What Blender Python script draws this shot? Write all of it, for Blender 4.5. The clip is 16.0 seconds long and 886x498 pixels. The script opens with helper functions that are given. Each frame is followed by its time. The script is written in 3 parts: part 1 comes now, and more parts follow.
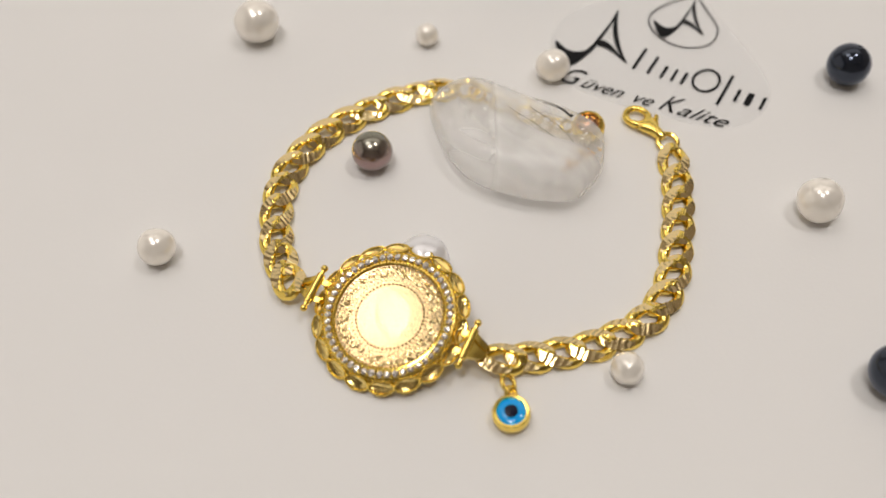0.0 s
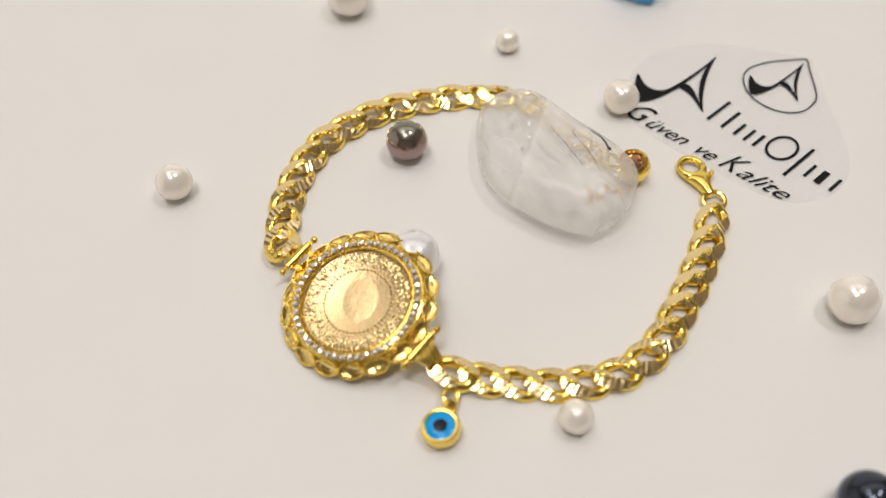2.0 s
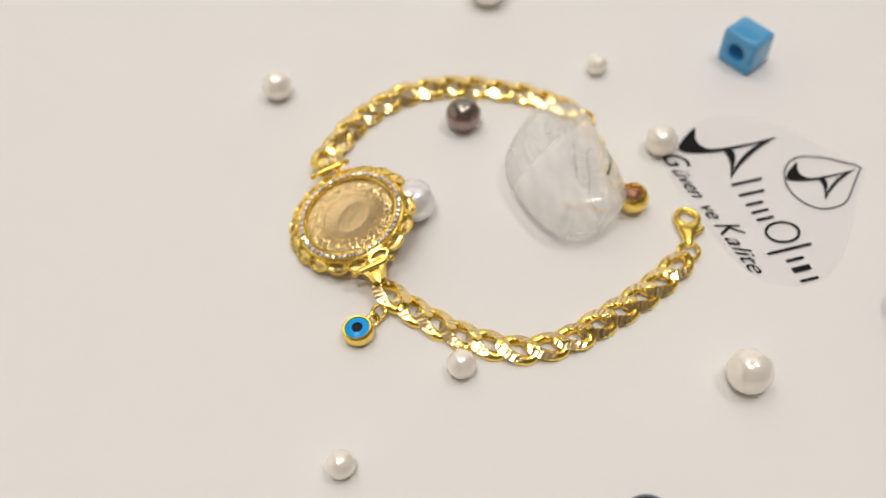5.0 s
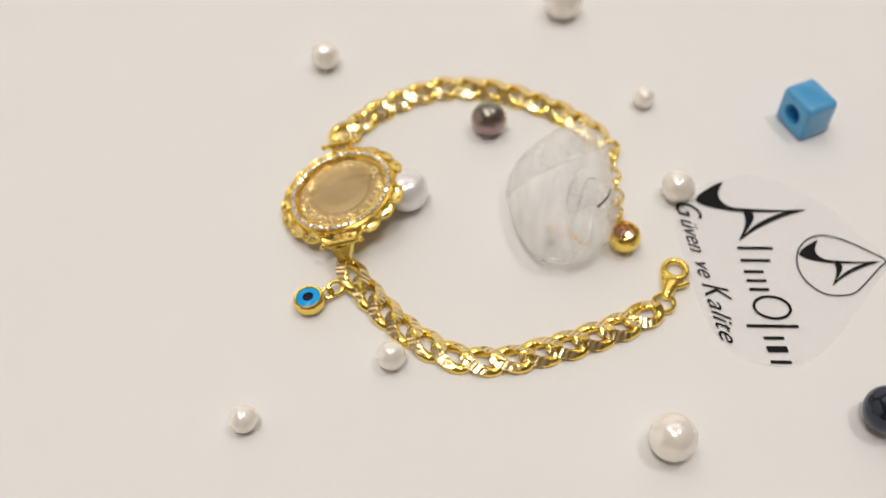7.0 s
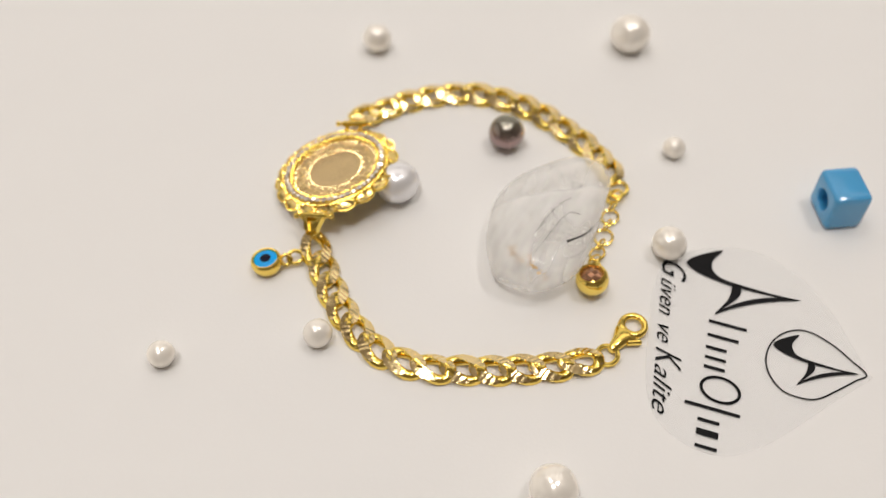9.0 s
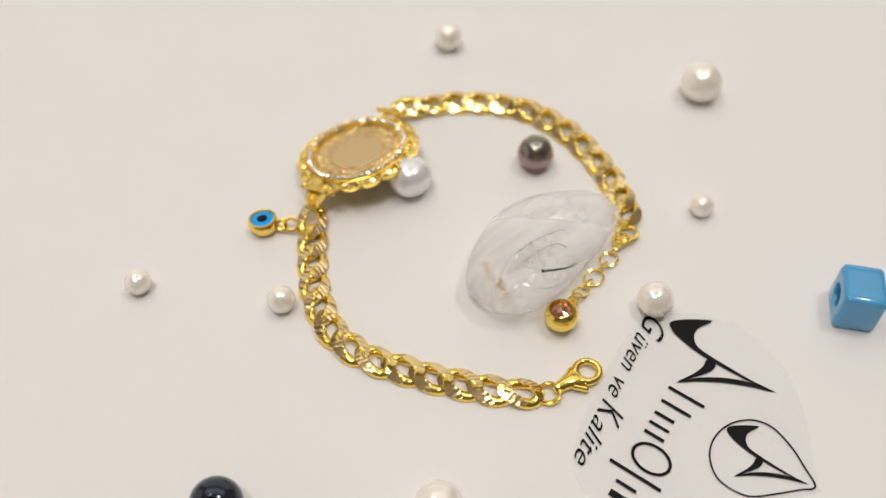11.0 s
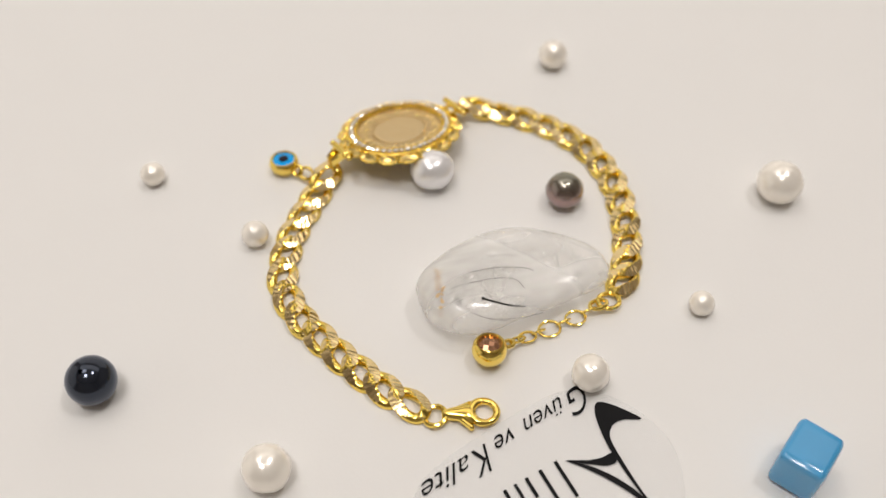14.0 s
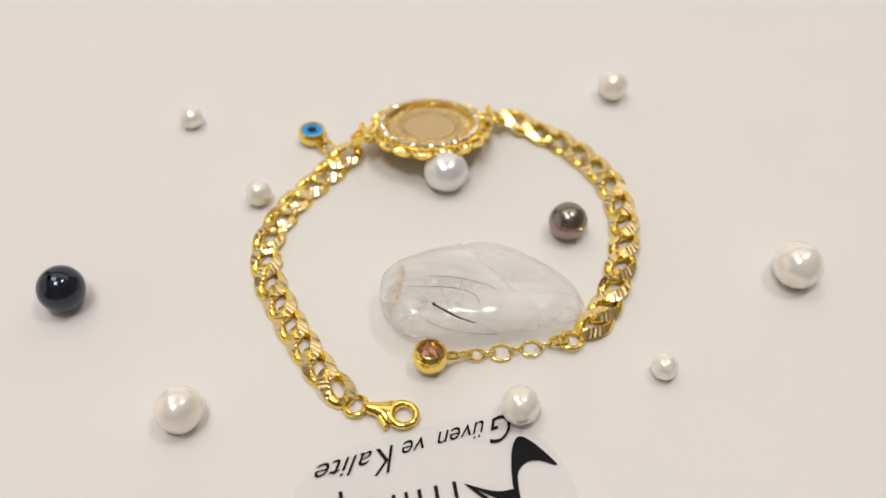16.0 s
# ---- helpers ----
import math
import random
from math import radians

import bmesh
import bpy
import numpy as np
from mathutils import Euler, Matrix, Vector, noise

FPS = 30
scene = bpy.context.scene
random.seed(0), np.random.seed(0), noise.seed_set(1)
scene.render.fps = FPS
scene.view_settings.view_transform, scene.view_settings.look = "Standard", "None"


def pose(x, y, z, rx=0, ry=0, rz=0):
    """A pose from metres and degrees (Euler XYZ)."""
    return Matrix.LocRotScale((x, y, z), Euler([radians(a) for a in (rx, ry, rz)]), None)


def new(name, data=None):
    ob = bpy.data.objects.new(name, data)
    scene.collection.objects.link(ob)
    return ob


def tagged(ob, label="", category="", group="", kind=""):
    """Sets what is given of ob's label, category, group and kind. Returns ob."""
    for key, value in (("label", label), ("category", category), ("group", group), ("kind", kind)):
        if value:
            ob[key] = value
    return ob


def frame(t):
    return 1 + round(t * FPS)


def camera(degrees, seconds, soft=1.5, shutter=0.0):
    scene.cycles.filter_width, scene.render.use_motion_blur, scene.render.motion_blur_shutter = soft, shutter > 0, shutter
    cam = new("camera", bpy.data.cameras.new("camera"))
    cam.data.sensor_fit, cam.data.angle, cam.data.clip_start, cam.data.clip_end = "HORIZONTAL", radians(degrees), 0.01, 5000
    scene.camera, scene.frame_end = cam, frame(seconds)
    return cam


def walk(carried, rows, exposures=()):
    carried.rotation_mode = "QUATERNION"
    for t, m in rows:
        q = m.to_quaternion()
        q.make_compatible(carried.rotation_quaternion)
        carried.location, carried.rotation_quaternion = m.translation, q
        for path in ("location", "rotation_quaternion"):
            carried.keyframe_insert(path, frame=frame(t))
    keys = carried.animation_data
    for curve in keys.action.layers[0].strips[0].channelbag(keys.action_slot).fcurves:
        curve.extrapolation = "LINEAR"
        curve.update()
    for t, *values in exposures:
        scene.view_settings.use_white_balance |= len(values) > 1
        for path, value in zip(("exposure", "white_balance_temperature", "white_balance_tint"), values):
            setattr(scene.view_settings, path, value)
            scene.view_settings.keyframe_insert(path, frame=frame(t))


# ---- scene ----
U = 0.00106  # one drawing unit in metres; the pieces below are drawn in these units, each a little over a millimetre

# ---- the camera on its stand, drawn back once ----
cam = camera(49.11, 16.0, 1.5)
cam.data.dof.use_dof, cam.data.dof.focus_distance, cam.data.dof.aperture_fstop = True, 0.156, 12.5
ROWS = [
    (0.0, -0.0043, -0.0957, 0.1249, 37.33, -0.12, -0.07),
    (0.5, -0.0038, -0.0934, 0.1213, 37.99, -0.14, 0.06),
    (1.0, -0.0037, -0.0933, 0.1195, 38.22, -0.15, 0.01),
    (1.5, -0.0028, -0.0939, 0.1208, 38.25, 0.24, 0.14),
    (2.0, -0.0041, -0.0942, 0.1206, 38.35, -0.14, -0.07),
    (2.5, -0.0038, -0.0949, 0.1207, 38.41, -0.07, -0.07),
    (3.0, -0.0041, -0.0953, 0.1208, 38.36, -0.17, -0.07),
    (3.5, -0.0033, -0.0953, 0.1215, 38.00, 0.00, 0.04),
    (4.0, -0.0039, -0.0961, 0.1203, 38.24, -0.22, -0.02),
    (4.2, -0.0039, -0.0980, 0.1222, 38.25, -0.25, 0.02),
    (4.5, -0.0041, -0.1054, 0.1318, 38.19, -0.19, -0.13),
    (4.7, -0.0039, -0.1114, 0.1388, 38.19, -0.55, 0.50),
    (5.0, -0.0036, -0.1165, 0.1385, 38.20, -0.45, 0.30),
    (7.0, -0.0017, -0.1165, 0.1390, 38.09, -0.28, 0.09),
    (7.5, -0.0004, -0.1164, 0.1380, 38.21, -0.17, 0.20),
    (8.0, -0.0004, -0.1162, 0.1382, 38.17, -0.36, 0.13),
    (8.5, 0.0006, -0.1165, 0.1376, 38.38, -0.47, 0.06),
    (9.0, 0.0008, -0.1167, 0.1381, 38.38, -0.61, 0.14),
    (11.5, 0.0004, -0.1175, 0.1387, 38.56, -0.42, 0.04),
    (12.0, 0.0002, -0.1174, 0.1382, 38.65, -0.40, 0.05),
    (12.5, 0.0003, -0.1171, 0.1379, 38.67, -0.45, 0.10),
    (13.0, -0.0000, -0.1170, 0.1369, 38.65, -0.44, 0.16),
    (13.5, -0.0002, -0.1169, 0.1372, 38.64, -0.56, 0.12),
    (14.0, -0.0002, -0.1173, 0.1371, 38.65, -0.73, 0.16),
    (14.5, 0.0003, -0.1184, 0.1384, 38.69, -0.73, 0.09),
    (15.0, 0.0001, -0.1183, 0.1380, 38.82, -0.77, 0.07),
    (15.5, 0.0002, -0.1181, 0.1376, 38.84, -0.75, 0.07),
    (16.0, -0.0004, -0.1175, 0.1363, 38.91, -0.83, 0.15),
]
walk(cam, [(t, pose(x, y, z, rx, ry, rz)) for t, x, y, z, rx, ry, rz in ROWS], [(0.0, 0.03), (1.0, 0.11), (3.5, 0.20), (16.0, 0.21)])

# the turning of the display plate: seconds, degrees
SPIN = [
    (0.0, 0.00), (0.5, -4.52), (1.0, -8.98), (1.5, -13.38), (2.0, -17.69), (2.5, -21.99),
    (3.0, -26.30), (3.5, -30.63), (4.0, -34.95), (4.5, -39.26), (4.7, -40.98), (7.0, -60.61),
    (7.5, -64.98), (8.0, -69.38), (8.5, -73.82), (9.0, -78.24), (11.5, -100.19), (12.0, -104.61),
    (12.5, -109.04), (13.0, -113.47), (13.5, -117.87), (14.0, -122.24), (14.5, -126.58), (15.0, -130.90),
    (15.5, -135.23), (16.0, -139.56),
]


def spin_angle(t):
    return float(np.interp(t, [a for a, b in SPIN], [b for a, b in SPIN]))


# ---- world and lamps ----
world = bpy.data.worlds.new("world")
scene.world = world
world.use_nodes = True
world.node_tree.nodes["Background"].inputs[0].default_value = (1.0, 0.93, 0.85, 1)
world.node_tree.nodes["Background"].inputs[1].default_value = 0.05

LAMPS = [  # place, radius, watts, colour
    ((-0.53, 0.25, 1.60), 0.28, 3.3, (1.0, 0.965, 0.94)),
    ((-0.22, -0.36, 1.60), 0.19, 6.6, (1.0, 0.958, 0.93)),
    ((0.54, 0.10, 1.60), 0.12, 4.9, (1.0, 0.955, 0.925)),
]
for place, radius, watts, tone in LAMPS:
    data = bpy.data.lights.new("ceiling_lamp", "AREA")
    data.shape, data.size, data.energy, data.color = "DISK", radius * 2, watts, tone
    lamp = new("ceiling_lamp", data)
    lamp.matrix_world = pose(*place)
# wide unseen fill light added over the far part of the room
data = bpy.data.lights.new("overhead_fill", "AREA")
data.shape, data.size, data.size_y, data.energy, data.color = "RECTANGLE", 2.9, 0.9, 7.0, (1.0, 0.94, 0.875)
lamp = new("overhead_fill", data)
lamp.matrix_world = pose(0, 1.0, 1.66)
# unseen bright fill lights added for bright walls, behind and beside the table
for place, wide, high, watts in ((pose(0, 1.46, 0.50, -90), 2.7, 1.3, 5.6), (pose(-1.46, 0, 0.5, 90, 0, -90), 2.0, 1.2, 3.0)):
    data = bpy.data.lights.new("wall_fill", "AREA")
    data.shape, data.size, data.size_y, data.energy, data.color = "RECTANGLE", wide, high, watts, (1.0, 0.95, 0.88)
    lamp = new("wall_fill", data)
    lamp.matrix_world = place


# ---- materials ----
def material(name, color, rough=0.4, metal=0.0, spread=0.0, scale=300.0, bump=0.0, bump_scale=900.0, coat=0.0, spec=0.5, rand=0.0):
    m = bpy.data.materials.new(name)
    m.use_nodes = True
    n, l = m.node_tree.nodes, m.node_tree.links
    b = n["Principled BSDF"]
    b.inputs["Base Color"].default_value = (*color, 1)
    b.inputs["Roughness"].default_value = rough
    b.inputs["Metallic"].default_value = metal
    b.inputs["Coat Weight"].default_value = coat
    b.inputs["Coat Roughness"].default_value = 0.06
    b.inputs["Specular IOR Level"].default_value = spec
    tc = n.new("ShaderNodeTexCoord")
    if spread > 0:
        t = n.new("ShaderNodeTexNoise")
        t.inputs["Scale"].default_value = scale
        t.inputs["Detail"].default_value = 4
        l.new(tc.outputs["Object"], t.inputs["Vector"])
        mix = n.new("ShaderNodeMixRGB")
        mix.inputs[1].default_value = (*[max(0, c * (1 - spread)) for c in color], 1)
        mix.inputs[2].default_value = (*[min(1, c * (1 + spread)) for c in color], 1)
        l.new(t.outputs["Fac"], mix.inputs[0])
        l.new(mix.outputs[0], b.inputs["Base Color"])
        r = n.new("ShaderNodeMapRange")
        r.inputs["To Min"].default_value = max(0.02, rough * 0.8)
        r.inputs["To Max"].default_value = min(1, rough * 1.25)
        l.new(t.outputs["Fac"], r.inputs["Value"])
        l.new(r.outputs[0], b.inputs["Roughness"])
    if bump > 0:
        t2 = n.new("ShaderNodeTexNoise")
        t2.inputs["Scale"].default_value = bump_scale
        t2.inputs["Detail"].default_value = 5
        l.new(tc.outputs["Object"], t2.inputs["Vector"])
        bp = n.new("ShaderNodeBump")
        bp.inputs["Strength"].default_value = bump
        bp.inputs["Distance"].default_value = 0.0003
        l.new(t2.outputs["Fac"], bp.inputs["Height"])
        l.new(bp.outputs[0], b.inputs["Normal"])
    return m


def cut_gold(name, color, rough, turn=40, depth=0.000045, scale=330):
    """Gold faces scored by a diamond cutter: slanting V grooves, shifted from link to link."""
    m = material(name, color, rough, 1.0, 0.08, 900)
    n, l = m.node_tree.nodes, m.node_tree.links
    tc = n.new("ShaderNodeTexCoord")
    mp = n.new("ShaderNodeMapping")
    mp.inputs["Rotation"].default_value = (0, 0, radians(turn))
    info = n.new("ShaderNodeObjectInfo")
    shift = n.new("ShaderNodeMath")
    shift.operation = "MULTIPLY"
    shift.inputs[1].default_value = 40
    l.new(info.outputs["Random"], shift.inputs[0])
    w = n.new("ShaderNodeTexWave")
    w.wave_profile = "TRI"
    w.inputs["Scale"].default_value = scale
    w.inputs["Distortion"].default_value = 4.5
    w.inputs["Detail"].default_value = 1
    w.inputs["Detail Scale"].default_value = 1.2
    l.new(shift.outputs[0], w.inputs["Phase Offset"])
    bp = n.new("ShaderNodeBump")
    bp.inputs["Strength"].default_value = 1.0
    bp.inputs["Distance"].default_value = depth
    l.new(tc.outputs["Object"], mp.inputs["Vector"])
    l.new(mp.outputs[0], w.inputs["Vector"])
    l.new(w.outputs["Fac"], bp.inputs["Height"])
    l.new(bp.outputs[0], n["Principled BSDF"].inputs["Normal"])
    return m


def pearl_material(name, color, tint, rough=0.2, metal=0.4):
    """Nacre: a soft body colour with a half-metallic lustre under a clear glossy skin."""
    m = material(name, color, rough, metal, 0.05, 250, 0.06, 450, 0.5)
    b = m.node_tree.nodes["Principled BSDF"]
    b.inputs["Specular Tint"].default_value = (*tint, 1)
    return m


def milky_quartz():
    """Clear stone clouded by streaks of white; one end is clearer than the other."""
    m = bpy.data.materials.new("milky_quartz")
    m.use_nodes = True
    n, l = m.node_tree.nodes, m.node_tree.links
    glass = n["Principled BSDF"]
    glass.inputs["Base Color"].default_value = (1, 1, 1, 1)
    glass.inputs["Transmission Weight"].default_value = 1.0
    glass.inputs["IOR"].default_value = 1.25
    glass.inputs["Roughness"].default_value = 0.05
    tc = n.new("ShaderNodeTexCoord")
    streak = n.new("ShaderNodeMapping")
    streak.inputs["Rotation"].default_value = (0.3, 0.2, radians(-12))
    streak.inputs["Scale"].default_value = (0.45, 2.2, 1.3)
    t = n.new("ShaderNodeTexNoise")
    t.inputs["Scale"].default_value = 60
    t.inputs["Detail"].default_value = 2.5
    t.inputs["Roughness"].default_value = 0.5
    l.new(tc.outputs["Object"], streak.inputs["Vector"])
    l.new(streak.outputs[0], t.inputs["Vector"])
    cloud = n.new("ShaderNodeMapRange")
    cloud.inputs["From Min"].default_value = 0.36
    cloud.inputs["From Max"].default_value = 0.66
    cloud.inputs["To Min"].default_value = 0.14
    cloud.inputs["To Max"].default_value = 0.62
    l.new(t.outputs["Fac"], cloud.inputs["Value"])
    # one flat old fracture parts the clear end from the cloudy one
    across = n.new("ShaderNodeVectorMath")
    across.operation = "DOT_PRODUCT"
    across.inputs[1].default_value = (0.79, 0.61, 0.08)
    l.new(tc.outputs["Object"], across.inputs[0])
    end = n.new("ShaderNodeMapRange")
    end.inputs["From Min"].default_value = 0.0050
    end.inputs["From Max"].default_value = 0.0058
    end.inputs["To Min"].default_value = 1.0
    end.inputs["To Max"].default_value = 0.5
    l.new(across.outputs["Value"], end.inputs["Value"])
    share = n.new("ShaderNodeMath")
    share.operation = "MULTIPLY"
    l.new(cloud.outputs[0], share.inputs[0])
    l.new(end.outputs[0], share.inputs[1])
    white = n.new("ShaderNodeBsdfDiffuse")
    white.inputs["Color"].default_value = (0.97, 0.965, 0.955, 1)
    lit_through = n.new("ShaderNodeBsdfTranslucent")
    lit_through.inputs["Color"].default_value = (0.99, 0.985, 0.975, 1)
    milk = n.new("ShaderNodeMixShader")
    milk.inputs[0].default_value = 0.3
    l.new(white.outputs[0], milk.inputs[1])
    l.new(lit_through.outputs[0], milk.inputs[2])
    clear = n.new("ShaderNodeBsdfTransparent")
    clear.inputs["Color"].default_value = (0.99, 0.99, 0.985, 1)
    pure = n.new("ShaderNodeMixShader")
    pure.inputs[0].default_value = 0.8
    l.new(glass.outputs[0], pure.inputs[1])
    l.new(clear.outputs[0], pure.inputs[2])
    body = n.new("ShaderNodeMixShader")
    l.new(share.outputs[0], body.inputs[0])
    l.new(pure.outputs[0], body.inputs[1])
    l.new(milk.outputs[0], body.inputs[2])
    t2 = n.new("ShaderNodeTexNoise")
    t2.inputs["Scale"].default_value = 150
    t2.inputs["Detail"].default_value = 2
    l.new(tc.outputs["Object"], t2.inputs["Vector"])
    bp = n.new("ShaderNodeBump")
    bp.inputs["Strength"].default_value = 0.45
    bp.inputs["Distance"].default_value = 0.0006
    l.new(t2.outputs["Fac"], bp.inputs["Height"])
    l.new(bp.outputs[0], glass.inputs["Normal"])
    shine = n.new("ShaderNodeBsdfGlossy")
    shine.inputs["Roughness"].default_value = 0.11
    l.new(bp.outputs[0], shine.inputs["Normal"])
    facing = n.new("ShaderNodeLayerWeight")
    l.new(bp.outputs[0], facing.inputs["Normal"])
    steep = n.new("ShaderNodeMath")
    steep.operation = "POWER"
    steep.inputs[1].default_value = 4
    l.new(facing.outputs["Facing"], steep.inputs[0])
    edge = n.new("ShaderNodeMapRange")
    edge.inputs["To Min"].default_value, edge.inputs["To Max"].default_value = 0.03, 0.45
    l.new(steep.outputs[0], edge.inputs["Value"])
    skin = n.new("ShaderNodeMixShader")
    l.new(edge.outputs[0], skin.inputs[0])
    l.new(body.outputs[0], skin.inputs[1])
    l.new(shine.outputs[0], skin.inputs[2])
    l.new(skin.outputs[0], n["Material Output"].inputs["Surface"])
    return m


def clear_film():
    m = bpy.data.materials.new("clear_film")
    m.use_nodes = True
    n, l = m.node_tree.nodes, m.node_tree.links
    b = n["Principled BSDF"]
    b.inputs["Base Color"].default_value = (0.86, 0.87, 0.88, 1)
    b.inputs["Roughness"].default_value = 0.25
    tr = n.new("ShaderNodeBsdfTransparent")
    mix = n.new("ShaderNodeMixShader")
    mix.inputs[0].default_value = 0.08
    l.new(tr.outputs[0], mix.inputs[1])
    l.new(b.outputs[0], mix.inputs[2])
    l.new(mix.outputs[0], n["Material Output"].inputs["Surface"])
    return m


def veil_material():
    m = bpy.data.materials.new("quartz_veil")
    m.use_nodes = True
    n, l = m.node_tree.nodes, m.node_tree.links
    b = n["Principled BSDF"]
    b.inputs["Base Color"].default_value = (0.96, 0.96, 0.96, 1)
    b.inputs["Roughness"].default_value = 0.3
    tr = n.new("ShaderNodeBsdfTransparent")
    tc = n.new("ShaderNodeTexCoord")
    t = n.new("ShaderNodeTexNoise")
    t.inputs["Scale"].default_value = 420
    t.inputs["Detail"].default_value = 5
    ramp = n.new("ShaderNodeMapRange")
    ramp.inputs["From Min"].default_value = 0.42
    ramp.inputs["From Max"].default_value = 0.7
    ramp.inputs["To Max"].default_value = 0.4
    mix = n.new("ShaderNodeMixShader")
    l.new(tc.outputs["Object"], t.inputs["Vector"])
    l.new(t.outputs["Fac"], ramp.inputs["Value"])
    l.new(ramp.outputs[0], mix.inputs[0])
    l.new(tr.outputs[0], mix.inputs[1])
    l.new(b.outputs[0], mix.inputs[2])
    l.new(mix.outputs[0], n["Material Output"].inputs["Surface"])
    return m


PAPER = material("matt_white_board", (0.80, 0.79, 0.775), 0.55, 0, 0.012, 60, 0.06, 1500, spec=0.3)
GOLD = material("polished_gold", (0.97, 0.72, 0.17), 0.15, 1.0, 0.05, 700, 0.05, 1200)
CUT_GOLD = cut_gold("diamond_cut_gold", (0.96, 0.75, 0.39), 0.15)
# one coin gold in two tones: dim reflection and sparkle put into the colours
COIN_GOLD_DIM = material("coin_gold_dim", (0.74, 0.56, 0.30), 0.24, 1.0, 0.06, 900, 0.12, 2400)
RELIEF_GOLD_LIT = material("coin_relief_gold_lit", (0.90, 0.72, 0.36), 0.2, 1.0, 0.05, 900)
LEAF_GOLD = cut_gold("bright_cut_leaf_gold", (0.96, 0.73, 0.26), 0.12, 0, 0.00005, 330)
ZIRCON = material("clear_zirconia", (0.88, 0.83, 0.73), 0.05, 0.85, 0.02, 900)
ROSE_GEM = material("rose_brown_stone", (0.46, 0.24, 0.14), 0.06, 0.8, 0.1, 900, coat=0.2)
BLUE_ENAMEL = material("turquoise_enamel", (0.004, 0.36, 0.88), 0.14, 0, 0.03, 500, coat=0.1, spec=0.3)
PUPIL = material("black_blue_enamel", (0.003, 0.005, 0.02), 0.2, 0, 0, spec=0.25)
BLUE_BEAD = material("blue_ceramic", (0.055, 0.33, 0.63), 0.22, 0, 0.04, 300, 0.05, 400, coat=0.6)
WHITE_PEARL = pearl_material("cream_nacre", (0.965, 0.91, 0.83), (1.0, 0.96, 0.93), 0.2, 0.28)
COOL_PEARL = pearl_material("cool_white_nacre", (0.87, 0.865, 0.88), (0.96, 0.97, 1.0), 0.22, 0.4)
PEACOCK = pearl_material("peacock_nacre", (0.35, 0.24, 0.235), (0.80, 0.90, 0.82), 0.21, 0.9)
# green iridescent sheen on the dark pearl's crown, put into colour by height
tree = PEACOCK.node_tree
sep = tree.nodes.new("ShaderNodeSeparateXYZ")
painted_sheen = tree.nodes.new("ShaderNodeMixRGB")
span = tree.nodes.new("ShaderNodeMapRange")
span.inputs["From Min"].default_value, span.inputs["From Max"].default_value = 0.0004, 0.0034
span.inputs["To Max"].default_value = 0.8
painted_sheen.inputs[2].default_value = (0.24, 0.26, 0.20, 1)
tree.links.new(tree.nodes["Texture Coordinate"].outputs["Object"], sep.inputs[0])
tree.links.new(sep.outputs[2], span.inputs["Value"])
tree.links.new(span.outputs[0], painted_sheen.inputs[0])
tree.links.new(tree.nodes["Principled BSDF"].inputs["Base Color"].links[0].from_socket, painted_sheen.inputs[1])
tree.links.new(painted_sheen.outputs[0], tree.nodes["Principled BSDF"].inputs["Base Color"])
BLACK_PEARL = pearl_material("blue_black_nacre", (0.028, 0.036, 0.055), (0.80, 0.86, 1.0), 0.12, 0.7)
HOLE_SHADE = material("hole_shade_black", (0.01, 0.01, 0.012), 0.9)
QUARTZ = milky_quartz()
VEIL = veil_material()
GLINT_FLAKE = material("white_glint_flake", (0.97, 0.97, 0.97), 0.12, 0.0, 0.02, 900)
NEEDLE = material("black_mineral_needle", (0.015, 0.014, 0.013), 0.5)
RUST = material("iron_stain", (0.62, 0.33, 0.03), 0.55, 0, 0.3, 1500)
FILM = clear_film()
INK = material("black_ink", (0.008, 0.008, 0.009), 0.7, 0, 0.2, 800, spec=0.15)
ROOM_WALL = material("warm_grey_wall_paint", (0.33, 0.29, 0.25), 0.8, 0, 0.03, 3, 0.1, 60)
CEILING = material("white_ceiling_paint", (0.80, 0.77, 0.72), 0.85, 0, 0.02, 3, 0.1, 60)
WOOD = material("oak_board", (0.32, 0.19, 0.09), 0.45, 0, 0.25, 14, 0.1, 90)


# ---- mesh helpers (drawing units) ----
def part(name, bm, mats, parent=None, label="", at=None, smooth=True):
    bmesh.ops.recalc_face_normals(bm, faces=bm.faces)
    for f in bm.faces:
        f.smooth = smooth and f.material_index == 0
    if smooth:
        for e in bm.edges:
            if len(e.link_faces) == 2 and e.calc_face_angle() > 0.6:
                e.smooth = False
    bm.transform(Matrix.Scale(U, 4))
    me = bpy.data.meshes.new(name)
    bm.to_mesh(me)
    bm.free()
    for m in mats if isinstance(mats, (list, tuple)) else [mats]:
        me.materials.append(m)
    return piece(name, me, parent, label, at)


def piece(name, me, parent=None, label="", at=None):
    ob = new(name, me)
    m = (at or Matrix()).copy()
    m.translation = m.translation * U
    if parent:
        ob.parent = parent
    ob.matrix_basis = m
    if label:
        tagged(ob, label)
    return ob


def empty(name, at):
    ob = new(name)
    ob.empty_display_size = 0.002
    m = at.copy()
    m.translation = m.translation * U
    ob.matrix_basis = m
    return ob


